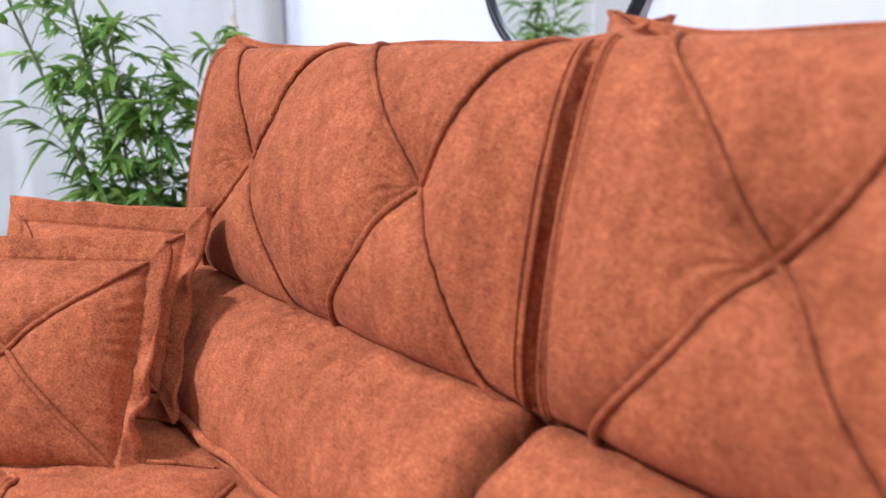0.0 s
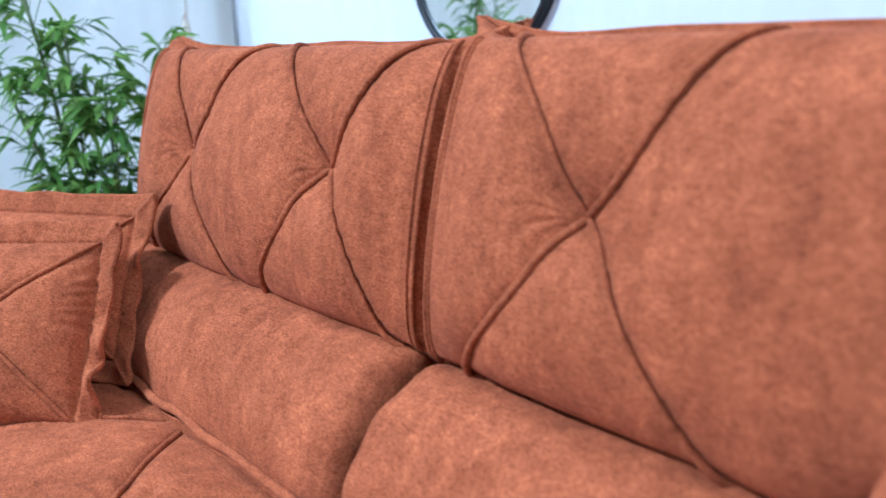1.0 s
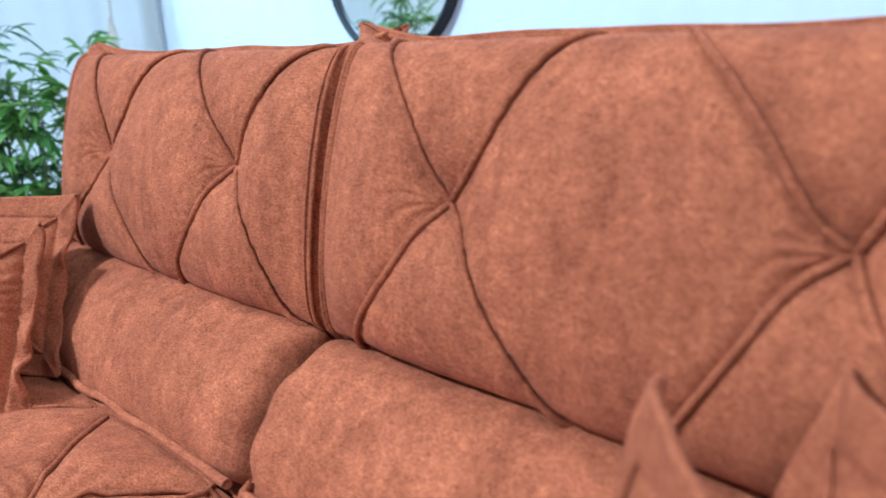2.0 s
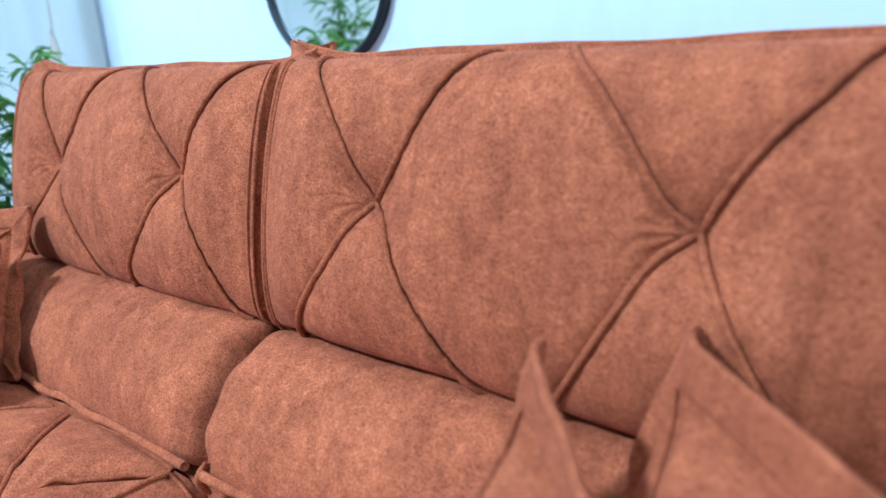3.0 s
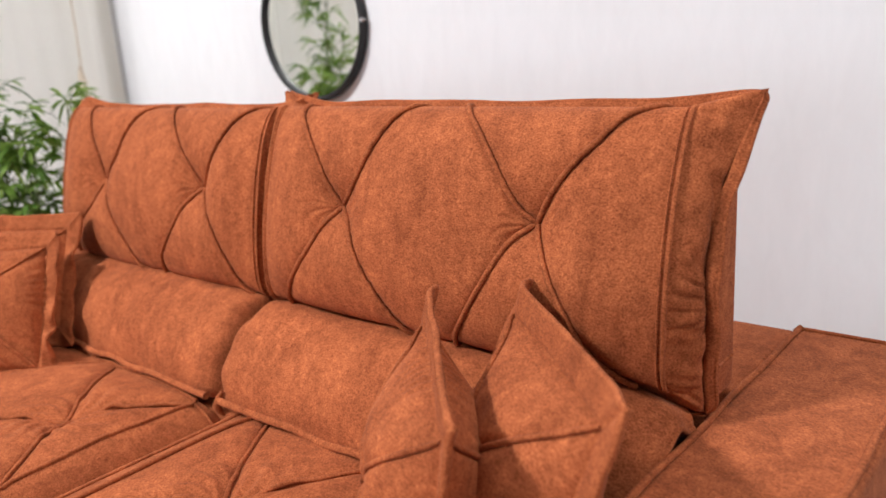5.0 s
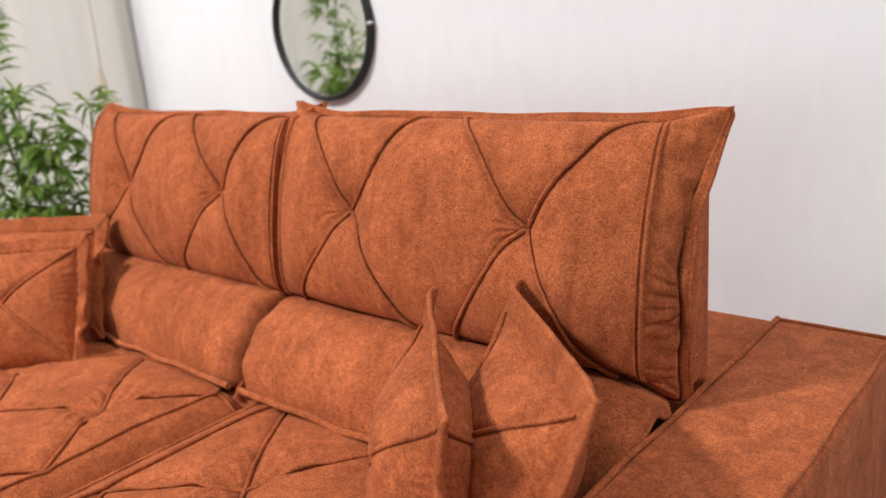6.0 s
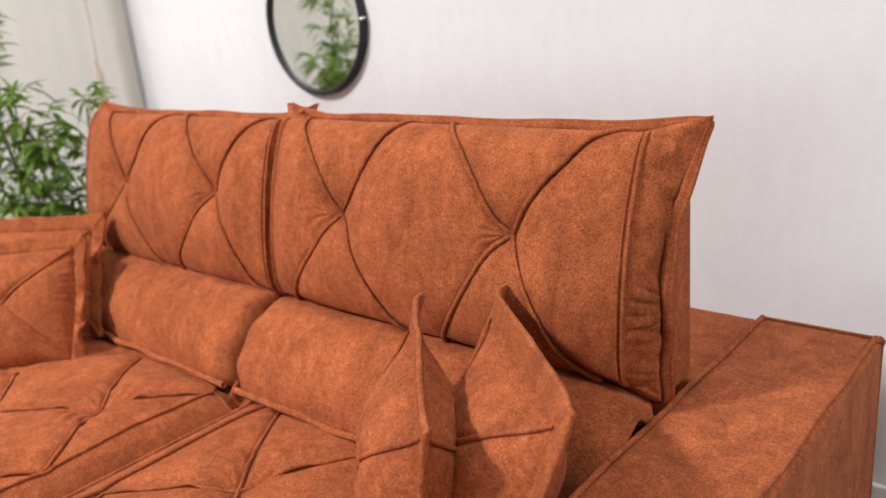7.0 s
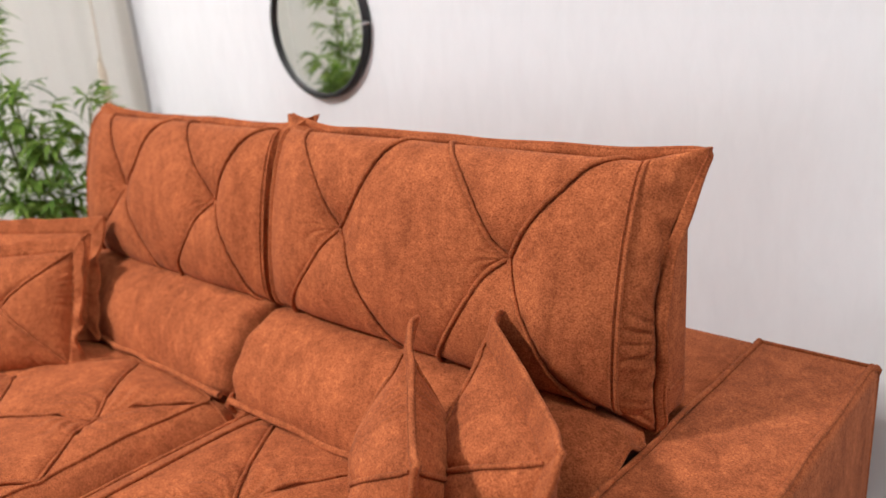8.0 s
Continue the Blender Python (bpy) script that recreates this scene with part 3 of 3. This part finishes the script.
def seat_cushion(cx, stars, seed, swell, banded=False, x1=0.402, y1=0.47):
    """A seat cushion with star tufting, corded top edge and plump sides."""
    x0, y0 = -0.398, -0.50
    seams = []
    for c, ends in stars:
        seams += [(c, (min(e[0], x1 - 0.004), min(e[1], y1 - 0.012))) for e in ends]

    def surface(x, y, lift=0.0):
        ex = np.clip(np.minimum(x - x0, x1 - x) / 0.12, 0, 1)
        ey = np.clip(np.minimum(y - y0, y1 - y) / 0.12, 0, 1)
        rise = 0.022 * (1 - (1 - ex) ** 2) * (0.15 + 0.85 * (1 - (1 - ey) ** 2))
        z = 0.522 + rise + 0.004 * smooth_noise(x * 16, y * 16, seed)
        near = np.full(np.broadcast(x, y).shape, 9.0)
        for a, b in seams:
            d, along = to_segment(x, y, a, b)
            near = np.minimum(near, d)
        z = z - 0.007 * np.exp(-((near / 0.006) ** 2)) - 0.004 * np.exp(-((near / 0.018) ** 2)) - 0.005 * np.exp(-near / 0.045)
        for c, _ in stars:
            r = np.hypot(x - c[0], y - c[1])
            th = np.arctan2(y - c[1], x - c[0])
            z = z - 0.018 * np.exp(-((r / 0.05) ** 2)) - 0.0026 * np.exp(-((r - 0.07) / 0.05) ** 2) * np.sin(th * 13 + seed + 3 * np.sin(r * 40))
        return np.stack([cx + x + 0 * z, y + 0 * z, z + lift], -1)

    x = np.linspace(x0, x1, 220)
    y = np.linspace(y0, y1, 270)
    seat = put("seat_cushion", mesh_from("seat_cushion", *grid(surface(x[:, None], y[None])), FABRIC), sofa)
    nx, ny = 60, 80
    xs, ys = np.linspace(x0, x1, nx), np.linspace(y0, y1, ny)
    loop = np.concatenate([np.stack([xs, 0 * xs + y0], -1)[:-1], np.stack([0 * ys + x1, ys], -1)[:-1], np.stack([xs[::-1], 0 * xs + y1], -1)[:-1], np.stack([0 * ys + x0, ys[::-1]], -1)[:-1]])
    top = surface(loop[:, 0], loop[:, 1])
    out = np.stack([np.where(loop[:, 0] >= x1 - 1e-6, 1.0, 0) - np.where(loop[:, 0] <= x0 + 1e-6, 1.0, 0), np.where(loop[:, 1] >= y1 - 1e-6, 0.3, 0) - np.where(loop[:, 1] <= y0 + 1e-6, 1.0, 0), 0 * top[:, 0]], -1)
    q = np.linspace(0, 1, 18)
    at = np.linspace(0, 1, len(loop))
    belly = swell * np.sin(np.pi * np.clip(q * 0.95, 0, 1)) ** 0.65
    rip = 0.004 * smooth_noise(at[:, None] * 160, q[None] * 2.5, seed + 1) + 0.003 * np.sin(at[:, None] * 420) * np.sin(np.pi * q)[None]
    side = top[:, None] + out[:, None] * (belly[None] + rip * np.sin(np.pi * q)[None])[..., None]
    side[..., 2] -= q[None] * 0.17
    put("side_panel", mesh_from("side_panel", *grid(side, close_u=True), FABRIC), seat)
    put("piping", mesh_from("piping", *tube(top + np.array([0, 0, 0.001]) + out * 0.001, 0.0045, 8, True), PIPE), seat)
    if banded:
        band = surface(0 * ys + x0 + 0.054 + 0.002 * np.sin(ys * 21), ys, 0.0035)
        put("piping", mesh_from("piping", *tube(band, 0.0045, 8), PIPE), seat)
    for px_, s in ((x0, -1), (x1, 1)):
        qz = np.linspace(0, 1, 20)
        b = surface(np.array([px_]), np.array([y1 - (0.035 if banded else 0.006)]))[0]
        path = np.stack([b[0] + s * ((swell + 0.002) * np.sin(np.pi * qz * 0.95) ** 0.65), b[1] + 0.012 * qz, b[2] - 0.16 * qz], -1)
        put("side_seam", mesh_from("side_seam", *tube(path, 0.004, 8), PIPE), seat)
    for a, b in seams:
        s = np.linspace(0, 1, 60)
        wig = 0.003 * np.sin(s * 14 + seed) * np.sin(np.pi * s)
        put("seam_piping", mesh_from("seam_piping", *tube(surface(a[0] + (b[0] - a[0]) * s + wig, a[1] + (b[1] - a[1]) * s - wig, 0.0068), 0.0044, 8), PIPE), seat)
    return seat


MID_R, MID_L = -0.067, -0.067 - MODULE
back_cushion(MID_R, [(-0.229, 0.055), (0.214, 0.085)], [
    [
        [(-0.258, 0.19), (-0.286, 0.35), (-0.327, 0.54), (-0.367, 0.75), (-0.384, 1.0)],
        [(-0.208, 0.13), (-0.180, 0.24), (-0.151, 0.43), (-0.120, 0.70), (-0.085, 1.0)],
        [(-0.265, -0.06), (-0.290, -0.20), (-0.350, -0.48), (-0.380, -0.70), (-0.388, -0.96)],
        [(-0.196, -0.03), (-0.162, -0.18), (-0.122, -0.37), (-0.086, -0.56), (-0.055, -0.78), (-0.040, -0.97)],
    ],
    [
        [(0.184, 0.17), (0.146, 0.37), (0.097, 0.59), (0.058, 0.78), (0.032, 1.0)],
        [(0.243, 0.24), (0.279, 0.41), (0.316, 0.58), (0.347, 0.80), (0.385, 1.0)],
        [(0.176, -0.01), (0.145, -0.18), (0.098, -0.46), (0.070, -0.68), (0.062, -0.96)],
        [(0.227, 0.0), (0.250, -0.11), (0.294, -0.32), (0.326, -0.53), (0.360, -0.70), (0.395, -0.90)],
    ],
], 2, ((0.032, 0.0, 0.085), (0.048, 0.0, 0.16)), 0.456, 0.436, 0.462, 0.473, 0.398, 1.099, -0.050)
back_cushion(MID_L, [(-0.222, 0.06), (0.227, 0.08)], [
    [
        [(-0.240, 0.27), (-0.278, 0.45), (-0.322, 0.69), (-0.352, 0.90), (-0.360, 1.0)],
        [(-0.179, 0.13), (-0.131, 0.28), (-0.118, 0.45), (-0.091, 0.69), (-0.040, 1.0)],
        [(-0.247, -0.14), (-0.273, -0.24), (-0.325, -0.42), (-0.355, -0.70), (-0.370, -0.95)],
        [(-0.176, -0.06), (-0.134, -0.21), (-0.089, -0.39), (-0.050, -0.58), (-0.005, -0.93)],
    ],
    [
        [(0.192, 0.25), (0.152, 0.41), (0.098, 0.65), (0.062, 0.88), (0.050, 1.0)],
        [(0.255, 0.18), (0.278, 0.30), (0.304, 0.47), (0.328, 0.66), (0.356, 0.83), (0.385, 1.0)],
        [(0.183, -0.05), (0.156, -0.20), (0.118, -0.37), (0.093, -0.50), (0.084, -0.66), (0.080, -0.95)],
        [(0.268, -0.04), (0.310, -0.19), (0.343, -0.40), (0.357, -0.52), (0.384, -0.80), (0.398, -0.97)],
    ],
], 5, ((0.020, 0.0, 0.10), (0.042, 0.040, 0.085)), 0.452, 0.434, 0.456, 0.440, 0.394, 1.093, -1.000)
lumbar_cushion(-0.060, 22, (34, 10), (1,), (-1,), 0.0, 0.462)
lumbar_cushion(-1.000, 25, (22, 5), (), (), 0.008)
seat_cushion(MID_L, [
    ((0.240, 0.205), [(0.055, 0.455), (0.395, 0.430), (0.395, 0.020), (0.045, 0.050)]),
    ((-0.185, 0.205), [(-0.005, 0.455), (-0.395, 0.435), (-0.395, 0.020), (0.045, 0.050)]),
    ((0.240, -0.185), [(0.395, 0.020), (0.045, 0.050), (0.395, -0.40), (0.045, -0.40)]),
    ((-0.185, -0.185), [(-0.395, 0.020), (0.045, 0.050), (-0.395, -0.40), (0.045, -0.40)]),
], 31, 0.078, False, 0.380, 0.420)
seat_cushion(MID_R, [
    ((-0.148, 0.205), [(-0.325, 0.455), (-0.335, 0.040), (0.025, 0.455), (0.030, 0.050)]),
    ((0.225, 0.205), [(0.045, 0.455), (0.398, 0.440), (0.030, 0.050), (0.398, 0.040)]),
    ((-0.148, -0.185), [(-0.335, 0.040), (0.030, 0.050), (-0.335, -0.40), (0.03, -0.40)]),
    ((0.225, -0.185), [(0.398, 0.040), (0.030, 0.050), (0.398, -0.40), (0.03, -0.40)]),
], 37, 0.036, True)


# ---- throw pillows ----
def throw_pillow(corner, along, up, width, height, seed, label, wave=1.0, blunt=0.0, waist=0.085, curl=0.0, plump=0.086, full_to=0.80):
    """A flanged square pillow with crossed corded seams. corner: its upper corner; along: the way of its upper edge."""
    ex = Vector(along).normalized()
    rise = Vector(up).normalized()
    skew = rise.dot(ex)
    ez = (rise - ex * skew).normalized()
    ey = ez.cross(ex)
    centre = Vector(corner) + ex * width / 2 - rise * height / 2
    m = Matrix((ex, ey, ez)).transposed().to_4x4()
    m.translation = centre
    ob = thing("throw_pillow", m, label, "pillow", "throw pillows on the sofa")
    fl = 0.043
    hw, hh = width / 2 - fl, height / 2 - fl
    wa, wb = 1 + fl / hw, 1 + fl / hh

    def side(a, b, sign, lift=0.0):
        a0, b0 = np.clip(a, -1, 1), np.clip(b, -1, 1)
        full = ((1 - np.abs(a0) ** 2.4) * (1 - np.abs(b0) ** 2.4)) ** full_to
        out = np.maximum((np.abs(a) - 1) / (wa - 1), (np.abs(b) - 1) / (wb - 1)).clip(0, 1)
        th = np.arctan2(b, a)
        thick = plump * full
        near = np.minimum(np.abs(a - b), np.abs(a + b)) * 0.12
        thick = thick - (0.006 * np.exp(-((near / 0.010) ** 2)) + 0.008 * np.exp(-near / 0.045)) * full
        r = np.hypot(a * hw, b * hh)
        thick = thick - 0.014 * np.exp(-((r / 0.035) ** 2)) + 0.004 * smooth_noise(a * 3.2, b * 3.2, seed) * full + 0.0018 * smooth_noise(a * 13, b * 13, seed + 2) * full
        rim = np.minimum(1 - np.abs(a), 1 - np.abs(b)) * hw
        gather = np.sin(th * 38 + 5 * np.sin(th * 5 + seed)) * (0.5 + 0.5 * smooth_noise(np.cos(th) * 9, np.sin(th) * 9, seed + 5))
        thick = thick + 0.0020 * gather * np.exp(-((rim - 0.004) / 0.018) ** 2) * wave
        thick = thick - 0.0034 * np.exp(-((rim / 0.004) ** 2)) + 0.0056
        wavy = wave * (1 + 0.7 * np.clip(-b, 0, 1)) * 0.008 * np.sin(th * 9 + 2.2 * np.sin(th * 4 + seed)) + wave * 0.010 * smooth_noise(np.cos(th) * 5, np.sin(th) * 5, seed)
        wavy = wavy * (1 - 0.8 * np.clip((b - 0.3) / 0.6, 0, 1))
        corner = np.exp(-(((np.abs(a) - wa) ** 2 + (np.abs(b) - wb) ** 2) / 0.03))
        mitre = np.exp(-np.abs((np.abs(a) - 1) * hw - (np.abs(b) - 1) * hh) / 0.007) * np.clip(out * 3, 0, 1) * (np.minimum(np.abs(a), np.abs(b)) > 0.9)
        bend = (0.012 * smooth_noise(a * 1.3, b * 1.3, seed + 9) + wavy * out**1.3) * (1 - corner) + 0.006 * mitre
        bend = bend + curl * np.exp(-(((b - wb) * hh / 0.055) ** 2)) * np.clip((-a - 0.96) / (wa - 0.96), 0, 1) ** 1.3
        pinch = 1 - 0.03 * full - (waist * np.where(np.abs(b / wb) > np.abs(a / wa), 0.35, 1.0) + 0.02 * wave * smooth_noise(np.cos(th) * 11, np.sin(th) * 11, seed + 1)) * out * (1 - np.minimum(np.abs(a / wa), np.abs(b / wb)) ** 3)
        pinch = pinch - 0.03 * np.clip((np.hypot(a / wa, b / wb) - 1.28) / 0.13, 0, 1) ** 2 * blunt * ((b < 0) | (blunt > 1) | ((a > 0) & (wave < 0.95)))
        pinch = pinch - 0.012 * wave * np.clip(-b, 0, 1) * out * np.sin(a * 17 + seed) ** 2
        return np.stack([a * hw * pinch + skew * b * hh, sign * (thick + lift) + bend, b * hh * pinch * (1 - skew**2) ** 0.5], -1)

    n = 150
    a = np.linspace(-wa, wa, n)[:, None] + np.zeros((1, n))
    b = np.linspace(-wb, wb, n)[None] + np.zeros((n, 1))
    put("body", mesh_from("body", *joined([grid(side(a, b, 1)), grid(side(a, b, -1), flip=True)]), FABRIC), ob)
    e = np.linspace(-1, 1, 120)[:-1]
    o = np.ones(119)
    rim_a = np.concatenate([e, o, -e, -o]) * wa
    rim_b = np.concatenate([-o, e, o, -e]) * wb
    edge = (side(rim_a, rim_b, 1) + side(rim_a, rim_b, -1)) / 2
    put("hem", mesh_from("hem", *tube(edge, 0.0054, 8, True), FABRIC), ob)
    for sign in (1, -1):
        for k1, k2 in ((1, 1), (1, -1)):
            t = np.linspace(-1.0, 1.0, 100)
            put("seam_piping", mesh_from("seam_piping", *tube(side(t * k1, t * k2, sign, 0.0034), 0.0042 * (1 - 0.5 * np.abs(t) ** 20), 8), PIPE), ob)
    return ob


throw_pillow((0.055, 0.445, 0.866), (0.691, -0.715, -0.105), (0.08, 0.10, 0.90), 0.380, 0.37, 4, "rust suede flanged pillow standing edge-on against another", 0.9, 0.3, 0.035, 0.008, 0.094)
throw_pillow((0.150, 0.530, 0.872), (0.334, -0.268, -0.022), (0.19, 0.25, 0.90), 0.418, 0.375, 7, "rust suede flanged pillow leaning towards the sofa arm", 0.4, 0.8, 0.045, 0.026)
throw_pillow((-1.176, 0.457, 0.826), (-0.71, -0.70, 0.0), (-0.14, 0.133, 0.285), 0.41, 0.395, 11, "rust suede flanged pillow with crossed corded seams", 1.5, 2.4, 0.10, 0.0, 0.078, 0.66)
throw_pillow((-1.222, 0.532, 0.848), (-0.86, -0.51, 0.0), (-0.085, 0.115, 0.29), 0.42, 0.345, 15, "rust suede flanged pillow tucked behind another pillow", 1.0, 0.6, 0.08, 0.0, 0.062)


# ---- plant ----
def bamboo(x, y, canes, seed):
    rng = np.random.RandomState(seed)
    ob = thing("potted_bamboo", (x, y, 0), "tall leafy green bamboo plant in a grey pot", "plant")
    a = np.linspace(0, 2 * np.pi, 40, endpoint=False)
    prof = [(0.10, 0.0), (0.13, 0.01), (0.17, 0.30), (0.178, 0.30), (0.178, 0.33), (0.160, 0.33), (0.155, 0.27), (0.02, 0.27)]
    put("pot", mesh_from("pot", *grid(np.stack([np.stack([r * np.cos(a), r * np.sin(a), 0 * a + z], -1) for r, z in prof], 1), close_u=True), POT), ob, "plain grey pot")
    put("soil", mesh_from("soil", np.stack([0.156 * np.cos(a), 0.156 * np.sin(a), 0 * a + 0.28], -1), [list(range(40))], SOIL), ob)
    for bx, by, tx, ty, low, top, dense in canes:
        z = np.linspace(0.27, top, 40)
        g = (z - 0.27) / (top - 0.27)
        path = np.stack([bx + (tx - bx) * g**1.2 + 0.01 * np.sin(g * 9 + bx * 50), by + (ty - by) * g**1.2 + 0.01 * np.sin(g * 7 + by * 40), z], -1)
        cane = put("cane", mesh_from("cane", *tube(path, 0.008 - 0.005 * g, 8), STEM), ob)
        verts, faces, twigs = [], [], []
        for z0 in np.arange(low, top + 0.03, 0.052):
            i = int(np.clip((z0 - 0.27) / (top - 0.27), 0, 1) * 39)
            root = path[i]
            for _ in range(dense):
                az = rng.uniform(0, 2 * np.pi)
                length = rng.uniform(0.03, 0.10)
                tip = root + np.array([np.cos(az) * length, np.sin(az) * length, rng.uniform(0.03, 0.11)])
                twigs.append(tube([root, (root + tip) / 2 + (0, 0, 0.012), tip], 0.0013, 5))
                # a fan of narrow leaves at the twig's tip
                spread = rng.uniform(0.8, 1.25)
                lift = rng.uniform(-0.25, 0.75)
                for leaf in range(rng.randint(4, 8)):
                    p = root + (tip - root) * rng.uniform(0.72, 1.0)
                    la = az + spread * rng.uniform(-1.1, 1.1)
                    d = np.array([np.cos(la), np.sin(la), lift + rng.normal(0, 0.42)])
                    d /= np.linalg.norm(d)
                    size, wide = rng.uniform(0.060, 0.110), rng.uniform(0.0068, 0.0105)
                    sag = rng.uniform(0.15, 0.55)
                    across = np.cross(d, (0, 0, 1)) + rng.normal(0, 0.35, 3)
                    across /= np.linalg.norm(across)
                    base = len(verts)
                    for t, wd in ((0.0, 0.12), (0.15, 0.75), (0.35, 1.0), (0.58, 0.85), (0.80, 0.48), (1.0, 0.03)):
                        c = p + d * size * t - np.array([0, 0, sag * size * t * t])
                        fold = np.array([0, 0, 0.0035 * wd])
                        verts += [c - across * wide * wd + fold, c, c + across * wide * wd + fold]
                    for r in range(5):
                        k = base + 3 * r
                        faces += [[k, k + 1, k + 4, k + 3], [k + 1, k + 2, k + 5, k + 4]]
        put("twig", mesh_from("twig", *joined(twigs), STEM), cane, "", "stuff")
        put("foliage", mesh_from("foliage", np.array(verts), faces, LEAF), cane, "narrow pointed green bamboo leaves in fans", "stuff")
    return ob


bamboo(-2.03, 0.72, [
    (-0.05, -0.05, -0.08, -0.15, 0.45, 1.62, 3),
    (-0.02, -0.06, 0.01, -0.05, 0.45, 1.10, 4),
    (0.06, 0.06, 0.13, 0.14, 0.50, 1.08, 4),
    (0.05, 0.00, 0.08, 0.02, 0.45, 0.94, 4),
    (-0.03, 0.05, -0.04, 0.03, 0.60, 1.02, 2),
    (-0.06, 0.02, -0.10, -0.26, 0.70, 1.24, 2),
], 12)
